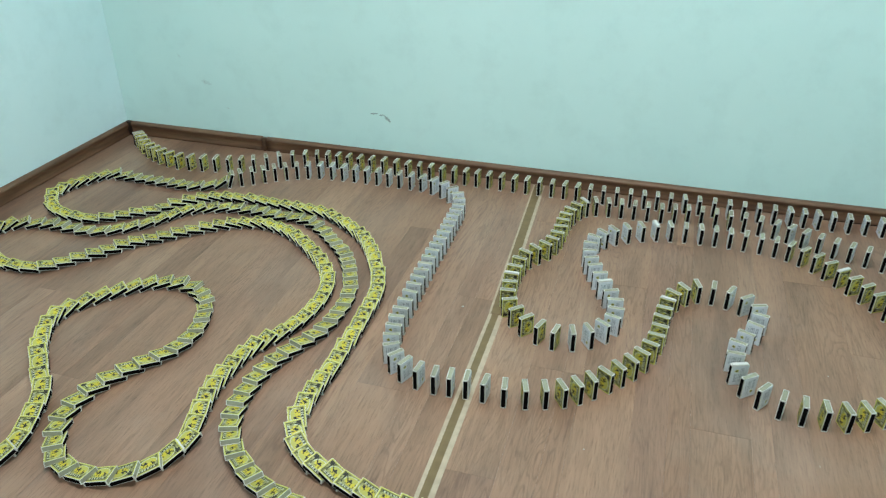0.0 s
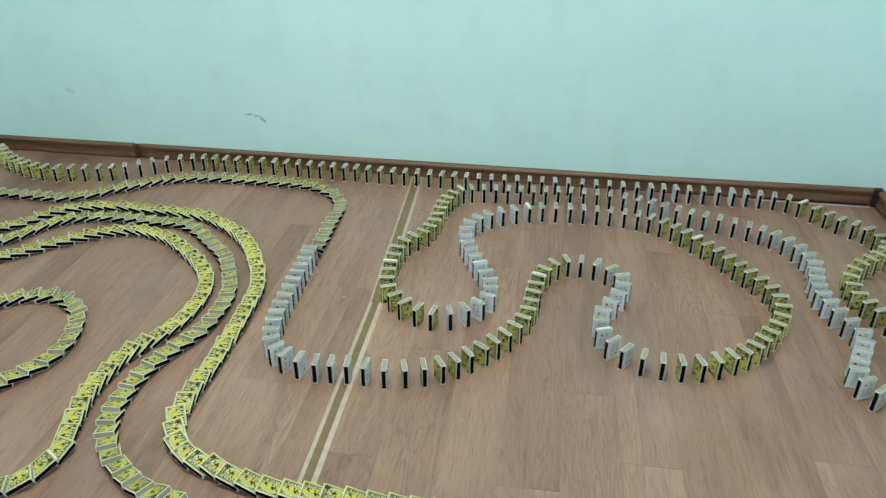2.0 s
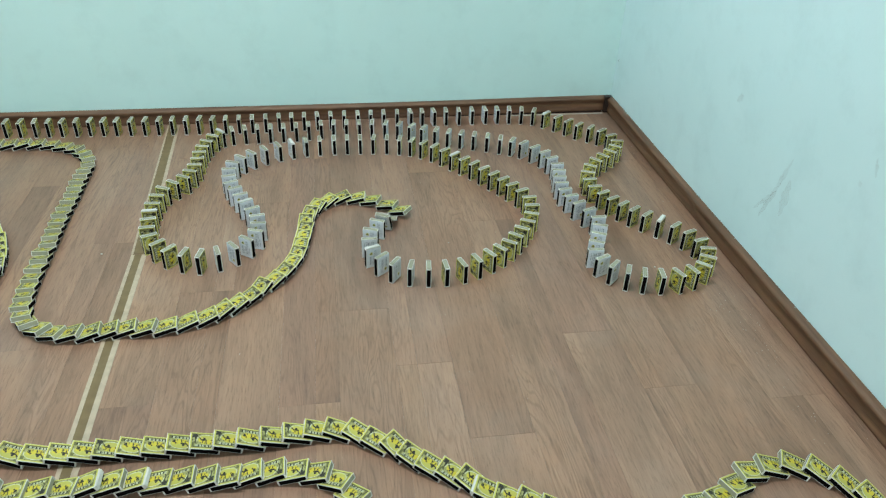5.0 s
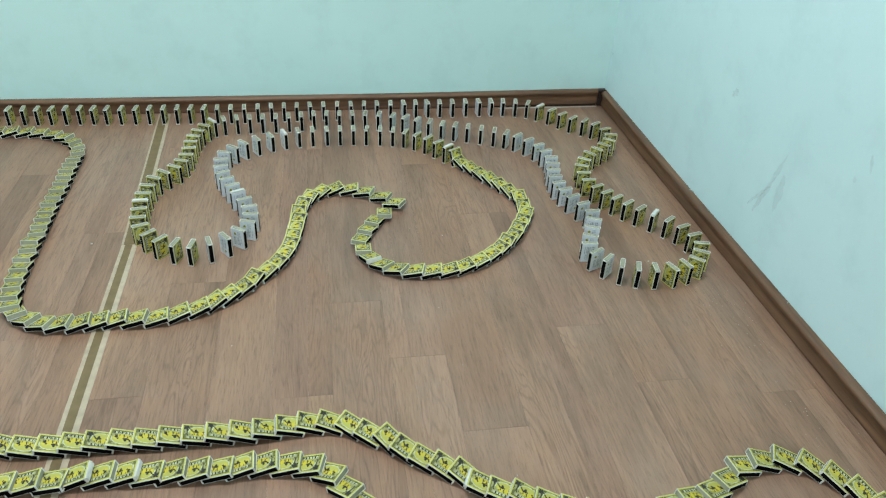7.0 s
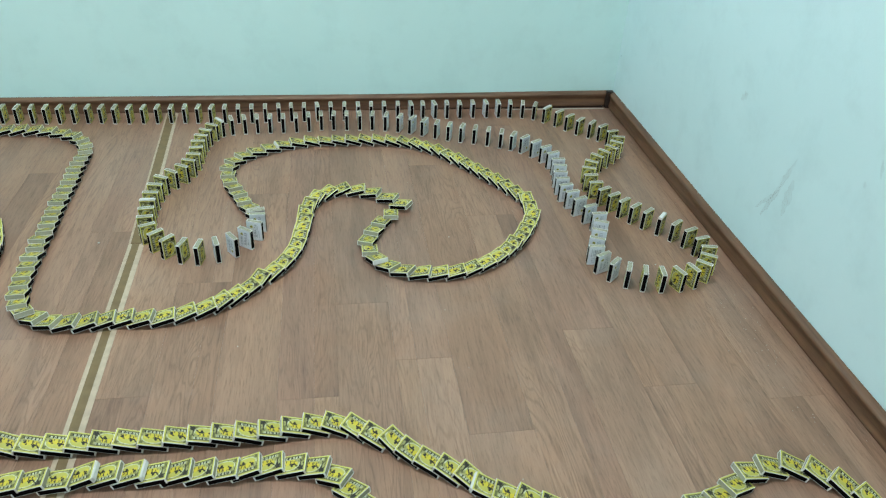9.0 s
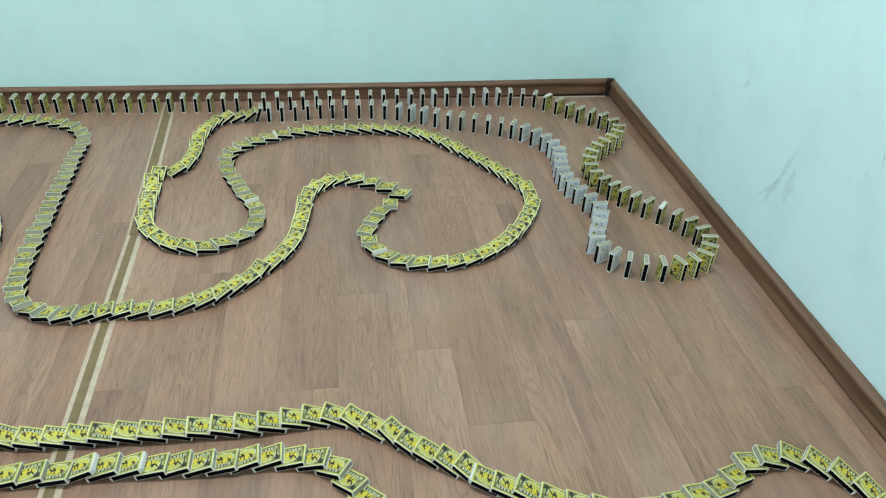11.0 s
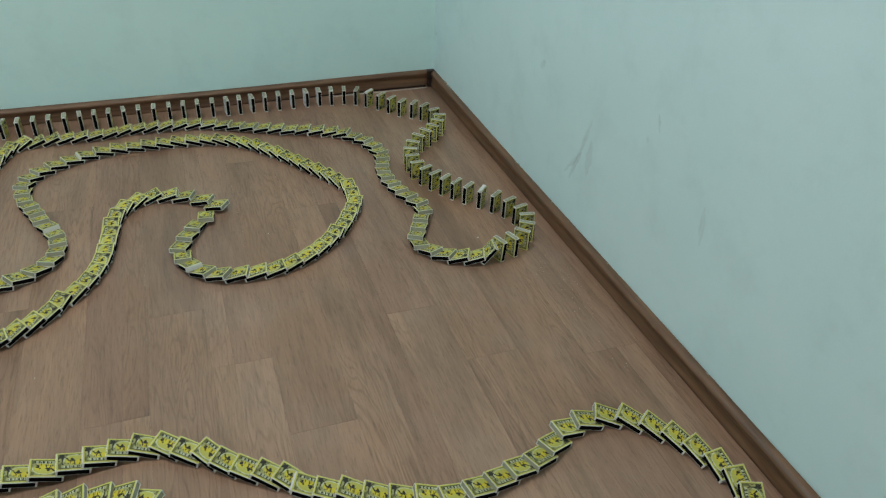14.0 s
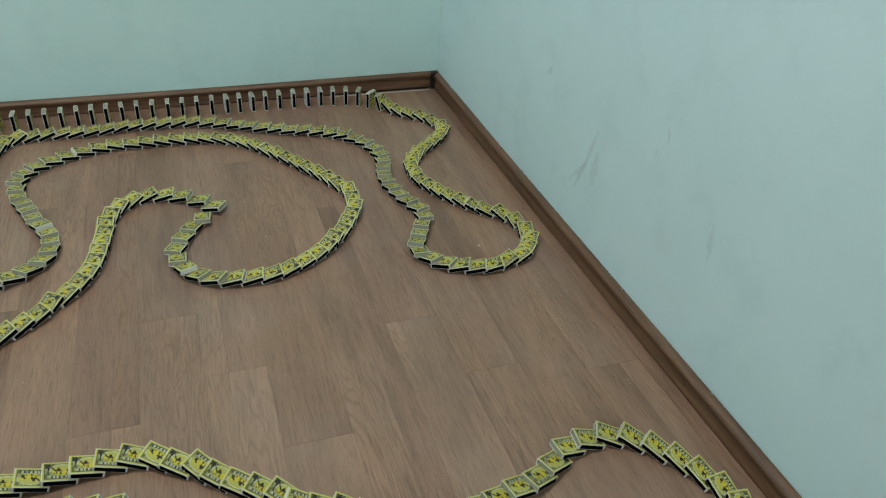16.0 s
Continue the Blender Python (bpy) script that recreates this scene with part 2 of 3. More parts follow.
# ---- the room ----
slab("wall_north", (LEFT - THICK, THICK, 0, THICK, -0.02, TOP), MINT, "smooth pale mint green painted plaster wall", category="wall")
slab("wall_east", (0, THICK, FRONT_WALL - THICK, -0.001, -0.02, TOP), MINT_SIDE_LIT, "pale blue-green painted wall, light put into its colour, rubbed marks", category="wall")
slab("wall_west", (LEFT - THICK, LEFT, FRONT_WALL - THICK, -0.001, -0.02, TOP), MINT_SIDE_LIT, "pale blue-green painted plaster wall, light put into its colour", category="wall")
bm = bmesh.new()
for e in ((LEFT, WIN[0], FRONT_WALL - THICK, FRONT_WALL, -0.02, TOP), (WIN[1], 0, FRONT_WALL - THICK, FRONT_WALL, -0.02, TOP),
          (WIN[0], WIN[1], FRONT_WALL - THICK, FRONT_WALL, -0.02, WIN[2]), (WIN[0], WIN[1], FRONT_WALL - THICK, FRONT_WALL, WIN[3], TOP)):
    block(bm, *e)
tagged(part("wall_south", bm, MINT), "unseen mint green painted wall around an assumed window", "wall", kind="structure")
slab("ceiling", (LEFT - THICK, THICK, FRONT_WALL - THICK, THICK, TOP, TOP + 0.15), WHITE_PAINT, "plain white painted ceiling", category="ceiling")

# assumed window, never in view, built around the added daylight lamp
window = tagged(new("window_1"), "assumed white plastic window with two panes, out of view", "window", kind="structure")
bm = bmesh.new()
wy0, wy1 = FRONT_WALL - 0.14, FRONT_WALL - 0.08
for e in ((WIN[0], WIN[0] + 0.06, wy0, wy1, WIN[2], WIN[3]), (WIN[1] - 0.06, WIN[1], wy0, wy1, WIN[2], WIN[3]), (WIN[0] + 0.06, WIN[1] - 0.06, wy0, wy1, WIN[2], WIN[2] + 0.06),
          (WIN[0] + 0.06, WIN[1] - 0.06, wy0, wy1, WIN[3] - 0.06, WIN[3]), ((WIN[0] + WIN[1]) / 2 - 0.04, (WIN[0] + WIN[1]) / 2 + 0.04, wy0, wy1, WIN[2] + 0.06, WIN[3] - 0.06)):
    block(bm, *e, 0.004)
part("window_frame", bm, FRAME_WHITE, window)
for x0, x1 in ((WIN[0] + 0.06, (WIN[0] + WIN[1]) / 2 - 0.04), ((WIN[0] + WIN[1]) / 2 + 0.04, WIN[1] - 0.06)):
    bm = bmesh.new()
    block(bm, x0, x1, FRONT_WALL - 0.112, FRONT_WALL - 0.108, WIN[2] + 0.06, WIN[3] - 0.06)
    part("pane", bm, GLASS, window).visible_shadow = False
bm = bmesh.new()
block(bm, WIN[0] - 0.05, WIN[1] + 0.05, FRONT_WALL - 0.08, FRONT_WALL + 0.12, WIN[2] - 0.03, WIN[2] - 0.002, 0.006)
part("window_sill", bm, FRAME_WHITE, window)


# flat fixture added out of view, to carry the overhead light
lamp = tagged(new("ceiling_light"), "added flat ceiling light, out of view, with a glowing diffuser", "ceiling light")
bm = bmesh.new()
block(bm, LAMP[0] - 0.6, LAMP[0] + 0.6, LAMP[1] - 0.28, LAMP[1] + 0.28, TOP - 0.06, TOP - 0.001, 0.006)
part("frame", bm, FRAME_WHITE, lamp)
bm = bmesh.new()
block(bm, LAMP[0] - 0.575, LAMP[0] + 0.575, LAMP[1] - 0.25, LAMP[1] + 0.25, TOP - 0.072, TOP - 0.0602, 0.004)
part("diffuser", bm, DIFFUSER, lamp, "glowing opal diffuser of the unseen light")

# ---- skirting boards ----
def skirting_profile():
    """Depth from the wall and height: a foot, a hollow face, a rolled top."""
    return [(0.0, 0.0), (0.0138, 0.0), (0.0145, 0.0025), (0.0130, 0.007), (0.0118, 0.014), (0.0115, 0.022), (0.0130, 0.029), (0.0156, 0.0335), (0.0160, 0.0375), (0.0132, 0.0413), (0.007, 0.0436), (0.003, 0.044), (0.0, 0.044)]


def corner_lift(x, y):
    """How far the boards have come up off the floor towards the corner."""
    k = max(0.0, 1 - math.hypot(x, y) / 0.75)
    return 0.0052 * k * k * (3 - 2 * k)


def skirting(name, start, end, inward, material, label, mitres=(0, 0), steps=24):
    """A length of moulding from start to end; mitres shorten the ends with the depth."""
    bm = bmesh.new()
    start, end, inward = Vector(start), Vector(end), Vector(inward)
    along = (end - start).normalized()
    rows = []
    for i in range(steps + 1):
        k = i / steps
        p = start.lerp(end, k)
        slant = mitres[0] * (1 - k) - mitres[1] * k
        rows.append([bm.verts.new(p + inward * d + along * (slant * d) + Vector((0, 0, z + corner_lift(p.x, p.y)))) for d, z in skirting_profile()])
    n = len(rows[0])
    for a, b in zip(rows, rows[1:]):
        for i in range(n):
            f = bm.faces.new((a[i], a[(i + 1) % n], b[(i + 1) % n], b[i]))
            f.smooth = 1 < i < n - 2
    bm.faces.new(rows[0])
    bm.faces.new(rows[-1][::-1])
    bmesh.ops.recalc_face_normals(bm, faces=bm.faces[:])
    return tagged(part(name, bm, material), label, "skirting board", kind="structure")


G = 0.0015
skirting("baseboard", (LEFT + G, -G, G), (-2.225, -G, G), (0, -1, 0), SKIRT, "brown wood-look plastic skirting along the wall", (1, 0))
skirting("baseboard", (-2.209, -G, G), (-G, -G, G), (0, -1, 0), SKIRT, "brown wood-look plastic skirting along the wall", (0, 1), 60)
skirting("baseboard", (-G, -G, G), (-G, FRONT_WALL + G, G), (-1, 0, 0), SKIRT_Y, "brown wood-look plastic skirting along the side wall", (1, 0), 90)
skirting("baseboard", (LEFT + G, -G, G), (LEFT + G, FRONT_WALL + G, G), (1, 0, 0), SKIRT_Y, "brown wood-look plastic skirting along the side wall", (1, 0))


def connector(name, at, size, label, material=SKIRT_DARK):
    bm = bmesh.new()
    block(bm, at[0], at[0] + size[0], at[1], at[1] + size[1], G, size[2], 0.0025)
    return tagged(part(name, bm, material), label, "skirting trim", kind="structure")


connector("trim", (-0.0265, -0.0235), (0.0255, 0.0225, 0.0518), "dark brown plastic inner corner piece of the skirting")
connector("trim", (LEFT + 0.0015, -0.0225), (0.021, 0.021, 0.0462), "dark brown plastic inner corner piece of the skirting")
connector("trim", (-2.2232, -0.0205), (0.0124, 0.0192, 0.0448), "brown plastic joint piece between two skirtings", SKIRT_JOINT)

# dark strip laid in as the shade of the gap under the board
slab("trim", (-0.62, -0.03, -0.0150, -0.0022, 0.0003, 0.0058), SKIRT_DARK, "dark strip standing in for the shade under the lifted skirting", category="skirting gap")

# thin pale strip on the floor along the foot of the skirting
slab("trim", (-0.34, -0.028, -0.0255, -0.0222, 0.0, 0.0012), PALE_GREY, "thin pale line on the floor under the skirting", category="dust line")

# ---- rubbed marks on the walls ----
def smear(bm, x0, z0, x1, z1, w0, w1, seed):
    """A tapering uneven stroke in the x-z plane."""
    rnd = random.Random(seed)
    a, b = Vector((x0, 0, z0)), Vector((x1, 0, z1))
    side = Vector((-(b - a).z, 0, (b - a).x)).normalized()
    last = None
    for i in range(13):
        k = i / 12
        w = (w0 + (w1 - w0) * k) * math.sin(math.pi * (0.08 + 0.84 * k)) * rnd.uniform(0.6, 1.1)
        c = a + (b - a) * k + side * rnd.uniform(-0.15, 0.15) * w
        pair = (bm.verts.new(c + side * w / 2), bm.verts.new(c - side * w / 2))
        if last:
            bm.faces.new((last[0], pair[0], pair[1], last[1]))
        last = pair


def wall_mark(strokes, material, matrix, label):
    bm = bmesh.new()
    for i, s in enumerate(strokes):
        smear(bm, *s, seed=i + len(strokes))
    ob = part("wall_mark", bm, material)
    ob.matrix_world = matrix
    return tagged(ob, label, "wall mark", kind="structure")


NORTH, EAST, WEST = pose(0, -0.0008, 0), pose(-0.0008, 0, 0, 0, 0, 90), pose(LEFT + 0.0008, 0, 0, 0, 0, 90)
wall_mark([(-1.806, 0.161, -1.783, 0.139, 0.007, 0.011), (-1.820, 0.157, -1.800, 0.161, 0.006, 0.005), (-1.848, 0.160, -1.823, 0.163, 0.006, 0.005)], SMUDGE_DARK, NORTH, "dark chipped scrape in the mint wall paint")
wall_mark([(-2.352, 0.131, -2.335, 0.126, 0.008, 0.005), (-2.425, 0.212, -2.388, 0.202, 0.018, 0.014), (-2.497, 0.292, -2.487, 0.280, 0.008, 0.006)], SMUDGE_SOFT, NORTH, "faint grey rub marks on the mint wall")
wall_mark([(-0.94, 0.290, -0.915, 0.215, 0.008, 0.018), (-0.925, 0.235, -0.885, 0.135, 0.014, 0.016), (-0.918, 0.21, -0.862, 0.140, 0.008, 0.012)], SMUDGE, EAST, "long grey rubbed streak on the pale wall")
wall_mark([(-0.95, 0.25, -0.948, 0.170, 0.03, 0.02), (-0.72, 0.332, -0.70, 0.31, 0.02, 0.014), (-1.14, 0.39, -1.15, 0.36, 0.008, 0.008)], SMUDGE_SOFT, EAST, "faint grey smudges on the pale wall")
wall_mark([(-1.30, 0.300, -1.31, 0.235, 0.016, 0.012), (-1.12, 0.34, -1.125, 0.33, 0.01, 0.01)], SMUDGE_SOFT, EAST, "faint grey smudges on the pale wall")
wall_mark([(0.011, 0.168, 0.014, 0.163, 0.005, 0.005)], SMUDGE_DARK, pose(-0.0008, -0.03, 0, 0, 0, 90), "tiny dark speck on the pale wall")

# ragged paint edge and crumbs of filler along the top of the skirting
bm = bmesh.new()
rnd = random.Random(4)
for i in range(90):
    on_side = i % 2
    u = -rnd.uniform(0.05, 2.0 if on_side else 2.5)
    r = rnd.uniform(0.0006, 0.0015) * (1.5 if rnd.random() < 0.15 else 1)
    off, z = -rnd.uniform(0.0005, 0.004), 0.0443 + r * 0.3
    c = (off, u, z + corner_lift(0, u)) if on_side else (u, off, z + corner_lift(u, 0))
    long = rnd.uniform(1.2, 3.2)
    bmesh.ops.create_icosphere(bm, subdivisions=1, radius=r, matrix=Matrix.Translation(c) @ Matrix.Diagonal((1.1, long, 1.2, 1) if on_side else (long, 1.1, 1.2, 1)))
for v in bm.verts:
    v.co.z += rnd.uniform(-0.0004, 0.0004)
tagged(part("plaster_crumbs", bm, PAINT_NIB), "small mint paint crumbs along the skirting top", "crumbs", kind="stuff")

# ---- matchboxes ----
BOX_H, BOX_W, BOX_T = 0.046, 0.0335, 0.0102


def picture_cell(u, v):
    """Ink of the picture side: u along the long side, v up, both 0..1. 0 cream, 1 lime, 2 sky, 3 yellow, 4 gold, 5 olive, 6 black."""
    e = min(u * 1.35, (1 - u) * 1.35, v, 1 - v)
    if e < 0.065:
        return 1
    if e < 0.088:
        return 6 if u < 0.35 else 5
    if 0.14 < v < 0.26 and 0.18 < u < 0.86:            # lettering, unreadable: pale bars on a dark band
        k = (u - 0.18) / 0.1133 % 1
        return 0 if k < 0.58 and not (0.2 < k < 0.38 and 0.17 < v < 0.22) else 6
    if v < 0.30:
        return 5 if v < 0.13 or abs(u - 0.5) > 0.36 else 2
    fan = math.atan2(v - 0.80, u - 0.16)
    far = math.hypot((u - 0.16) * 1.35, v - 0.80)
    if far < 0.17 * (0.5 + 0.5 * abs(math.sin(3.5 * fan))) or (abs(u - 0.155 - 0.06 * (0.7 - v)) < 0.016 and v < 0.80):
        return 6
    if (u - 0.93) ** 2 / 0.007 + (v - 0.88) ** 2 / 0.022 < 1 or u < 0.22 and v < 0.46 and math.sin(53 * u + 31 * v) > -0.2:
        return 5
    oval = (u - 0.56) ** 2 / 0.105 + (v - 0.56) ** 2 / 0.085
    body = (u - 0.45) ** 2 / 0.0085 + (v - 0.56) ** 2 / 0.0028 < 1
    hump = (u - 0.455) ** 2 / 0.0016 + (v - 0.64) ** 2 / 0.0045 < 1
    neck = abs(v - (0.54 + 1.5 * (0.375 - u))) < 0.038 and 0.30 < u < 0.38
    head = (u - 0.29) ** 2 / 0.0014 + (v - 0.675) ** 2 / 0.0008 < 1
    legs = 0.33 < v < 0.56 and any(abs(u - x - (0.5 - v) * k) < 0.0095 for x, k in ((0.385, 0.15), (0.42, -0.1), (0.495, 0.2), (0.53, -0.15)))
    second = (u - 0.76) ** 2 / 0.0032 + (v - 0.47) ** 2 / 0.0020 < 1 or (0.33 < v < 0.48 and any(abs(u - x) < 0.009 for x in (0.72, 0.75, 0.78, 0.81))) or (u - 0.70) ** 2 / 0.0007 + (v - 0.545) ** 2 / 0.0018 < 1
    if body or hump or neck or head or legs or second:
        return 6
    if oval < 1:
        if v < 0.40:
            return 5 if math.sin(41 * u) + math.sin(97 * u) > 0.5 else 4
        return 4 if oval < 0.75 and v < 0.60 + 0.03 * math.sin(19 * u) else 3
    if oval < 1.22:
        return 0 if v > 0.5 else 2
    return 5 if math.sin(37 * u + 11 * v) + math.sin(29 * v - 17 * u) > 0.9 else 2


def text_cell(u, v):
    """Ink of the reverse side: white with lines of grey print and a small round stamp. 0 card, 1 grey, 2 lime, 3 olive."""
    if (u - 0.74) ** 2 / 0.006 + (v - 0.32) ** 2 / 0.011 < 1:
        return 3 if (u - 0.74) ** 2 / 0.002 + (v - 0.32) ** 2 / 0.004 < 1 else 2
    if 0.14 < u < 0.58 and 0.16 < v < 0.86 and (v * 9) % 1 < 0.45:
        return 1 if (int(u * 34) * 7 + int(v * 9) * 5) % 6 else 0
    if 0.62 < u < 0.88 and 0.55 < v < 0.84 and (v * 11) % 1 < 0.45:
        return 1 if (int(u * 34) + int(v * 11) * 3) % 4 else 0
    return 0


def print_mesh(name, cell, nu, nv, mats, flip):
    """A printed paper face in the y-z plane at x = 0, cut into inked cells; the long side runs up."""
    hw, hz = BOX_W / 2 - 0.0006, BOX_H / 2 - 0.0006
    verts, faces, slots = [], [], []
    for j in range(nv + 1):
        for i in range(nu + 1):
            verts.append((0, -hw + 2 * hw * j / nv, BOX_H / 2 - hz + 2 * hz * i / nu))
    for j in range(nv):
        for i in range(nu):
            a = j * (nu + 1) + i
            faces.append((a, a + 1, a + nu + 2, a + nu + 1))
            u, v = (i + 0.5) / nu, (j + 0.5) / nv
            slots.append(cell(1 - u, 1 - v) if flip else cell(u, v))
    me = bpy.data.meshes.new(name)
    me.from_pydata(verts, [], faces)
    for m in mats:
        me.materials.append(m)
    me.polygons.foreach_set("material_index", slots)
    return me


PICTURE = [INK_CREAM, INK_LIME, INK_SKY, INK_YELLOW, INK_GOLD, INK_OLIVE, INK_BLACK]
REVERSE = [TEXT_CARD, INK_GREY, INK_LIME, INK_OLIVE]
picture_meshes = [print_mesh("picture_label", picture_cell, 60, 44, PICTURE, f) for f in (False, True)]
text_meshes = [print_mesh("text_label", text_cell, 34, 24, REVERSE, f) for f in (False, True)]


def sleeve_mesh():
    """The outer sleeve: four walls, open at both ends."""
    bm = bmesh.new()
    w, t = BOX_W / 2, 0.0009
    block(bm, -BOX_T, -BOX_T + t, -w, w, 0, BOX_H, 0.0003)
    block(bm, -t, 0, -w, w, 0, BOX_H, 0.0003)
    block(bm, -BOX_T + t, -t, -w, -w + t, 0, BOX_H)
    block(bm, -BOX_T + t, -t, w - t, w, 0, BOX_H)
    return mesh("sleeve", bm, CARD)


def tray_mesh(out, material):
    """The inner tray; out: how far it stands out of the sleeve's upper end."""
    bm = bmesh.new()
    g = 0.0012
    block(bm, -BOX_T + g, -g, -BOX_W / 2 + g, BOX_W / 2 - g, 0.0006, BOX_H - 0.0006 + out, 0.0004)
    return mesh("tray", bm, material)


def striker_mesh(side):
    bm = bmesh.new()
    y = side * BOX_W / 2
    block(bm, -BOX_T + 0.0012, -0.0012, min(y, y + side * 0.0002), max(y, y + side * 0.0002), 0.0026, BOX_H - 0.0026)
    return mesh("striker", bm, STRIKER)


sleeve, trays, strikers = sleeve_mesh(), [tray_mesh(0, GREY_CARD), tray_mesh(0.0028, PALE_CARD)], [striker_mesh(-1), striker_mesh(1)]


def matchbox(flip, pushed, label, group):
    """A matchbox standing on its end: origin on the lower leading edge, +x ahead, picture side behind."""
    box = tagged(new("matchbox"), PUSHED[label] if pushed else label, "matchbox", group)
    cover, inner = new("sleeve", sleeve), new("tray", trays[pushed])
    cover.parent = inner.parent = box
    for name, me, x in (("picture_label", picture_meshes[flip], -BOX_T - 0.0002), ("text_label", text_meshes[flip], 0.0002), ("striker", strikers[0], 0), ("striker", strikers[1], 0)):
        p = new(name, me)
        p.parent, p.location = cover, (x, 0, 0)
    return box


box_masters = {}


def place_box(flip, pushed, label, group, m):
    """The first box of its kind is built, the others are copies."""
    key = (flip, pushed, label)
    if key not in box_masters:
        box_masters[key] = matchbox(flip, pushed, label, group)
        box_masters[key].matrix_basis = m
        return box_masters[key]
    return copy_thing(box_masters[key], m)


# lines of boxes on the floor: every second box, in the order in which they fall
FALLEN_LINE_A = [
    (-2.11, -1.524), (-2.062, -1.464), (-2.013, -1.405), (-1.989, -1.345), (-2.006, -1.281), (-2.036, -1.213),
    (-2.091, -1.154), (-2.136, -1.105), (-2.177, -1.045), (-2.19, -0.984), (-2.161, -0.918), (-2.118, -0.864),
    (-2.068, -0.82), (-1.996, -0.808), (-1.936, -0.833), (-1.895, -0.887), (-1.874, -0.956), (-1.882, -1.023),
    (-1.915, -1.081), (-1.948, -1.147), (-1.96, -1.219), (-1.935, -1.287), (-1.889, -1.336), (-1.817, -1.35),
    (-1.751, -1.321), (-1.714, -1.259), (-1.722, -1.189), (-1.737, -1.123), (-1.741, -1.059), (-1.734,
    -0.992), (-1.71, -0.934), (-1.684, -0.871), (-1.672, -0.792), (-1.682, -0.712), (-1.724, -0.64), (-1.773,
    -0.59), (-1.828, -0.543), (-1.889, -0.507), (-1.955, -0.49), (-2.022, -0.5), (-2.08, -0.533), (-2.135,
    -0.578), (-2.183, -0.627), (-2.235, -0.672),
]
FALLEN_LINE_B = [
    (-2.274, -0.728), (-2.322, -0.782), (-2.373, -0.833), (-2.448, -0.847), (-2.513, -0.828), (-2.569,
    -0.789), (-2.615, -0.733), (-2.596, -0.682), (-2.528, -0.654), (-2.457, -0.652), (-2.375, -0.647),
    (-2.309, -0.614), (-2.257, -0.561), (-2.22, -0.497), (-2.169, -0.454), (-2.105, -0.43), (-2.029, -0.426),
    (-1.959, -0.432), (-1.887, -0.433), (-1.821, -0.462), (-1.764, -0.509), (-1.715, -0.556), (-1.674,
    -0.612), (-1.642, -0.675), (-1.617, -0.743), (-1.615, -0.808), (-1.62, -0.876), (-1.645, -0.938), (-1.666,
    -0.999), (-1.675, -1.067), (-1.67, -1.129), (-1.65, -1.189), (-1.609, -1.241), (-1.556, -1.281), (-1.496,
    -1.304), (-1.433, -1.325), (-1.367, -1.33), (-1.297, -1.33), (-1.231, -1.329), (-1.165, -1.332), (-1.098,
    -1.336), (-1.034, -1.336), (-0.968, -1.337), (-0.903, -1.352),
]
FALLEN_LINE_C = [
    (-0.855, -1.406), (-0.811, -1.466), (-0.789, -1.496),
]
FALLEN_LINE = FALLEN_LINE_A + FALLEN_LINE_B + FALLEN_LINE_C
RUNNING_LINE_A = [
    (-0.198, -1.801), (-0.129, -1.735), (-0.088, -1.67), (-0.071, -1.61), (-0.083, -1.541), (-0.117, -1.476),
    (-0.17, -1.426), (-0.242, -1.418), (-0.309, -1.451), (-0.379, -1.472), (-0.452, -1.484), (-0.523, -1.472),
    (-0.591, -1.445), (-0.648, -1.418), (-0.699, -1.382), (-0.753, -1.343), (-0.804, -1.304), (-0.861,
    -1.269), (-0.924, -1.263), (-0.994, -1.269), (-1.063, -1.266), (-1.133, -1.267), (-1.204, -1.265), (-1.27,
    -1.265), (-1.344, -1.261), (-1.413, -1.244), (-1.473, -1.226), (-1.525, -1.183), (-1.551, -1.117),
    (-1.554, -1.052), (-1.552, -0.981), (-1.551, -0.903), (-1.555, -0.826), (-1.556, -0.756), (-1.566,
    -0.692), (-1.592, -0.624), (-1.625, -0.566), (-1.663, -0.51), (-1.708, -0.464), (-1.762, -0.423), (-1.826,
    -0.388), (-1.896, -0.376), (-1.97, -0.369), (-2.045, -0.365),
]
RUNNING_LINE_B = [
    (-2.115, -0.368), (-2.184, -0.386), (-2.243, -0.43), (-2.283, -0.489), (-2.339, -0.535), (-2.403, -0.582),
    (-2.483, -0.593), (-2.557, -0.571), (-2.616, -0.516), (-2.625, -0.456), (-2.603, -0.399), (-2.568,
    -0.343), (-2.502, -0.333), (-2.429, -0.335), (-2.356, -0.336), (-2.283, -0.338), (-2.213, -0.309),
    (-2.155, -0.265), (-2.101, -0.224), (-2.047, -0.187), (-1.985, -0.16), (-1.913, -0.146), (-1.84, -0.145),
    (-1.768, -0.144), (-1.7, -0.145), (-1.628, -0.149), (-1.557, -0.177), (-1.504, -0.231), (-1.486, -0.299),
    (-1.485, -0.358), (-1.482, -0.422), (-1.481, -0.486), (-1.481, -0.55), (-1.478, -0.614), (-1.477, -0.673),
    (-1.474, -0.736), (-1.472, -0.802), (-1.465, -0.863), (-1.446, -0.924), (-1.401, -0.963), (-1.336,
    -0.975), (-1.275, -0.97), (-1.203, -0.972), (-1.131, -0.955),
]
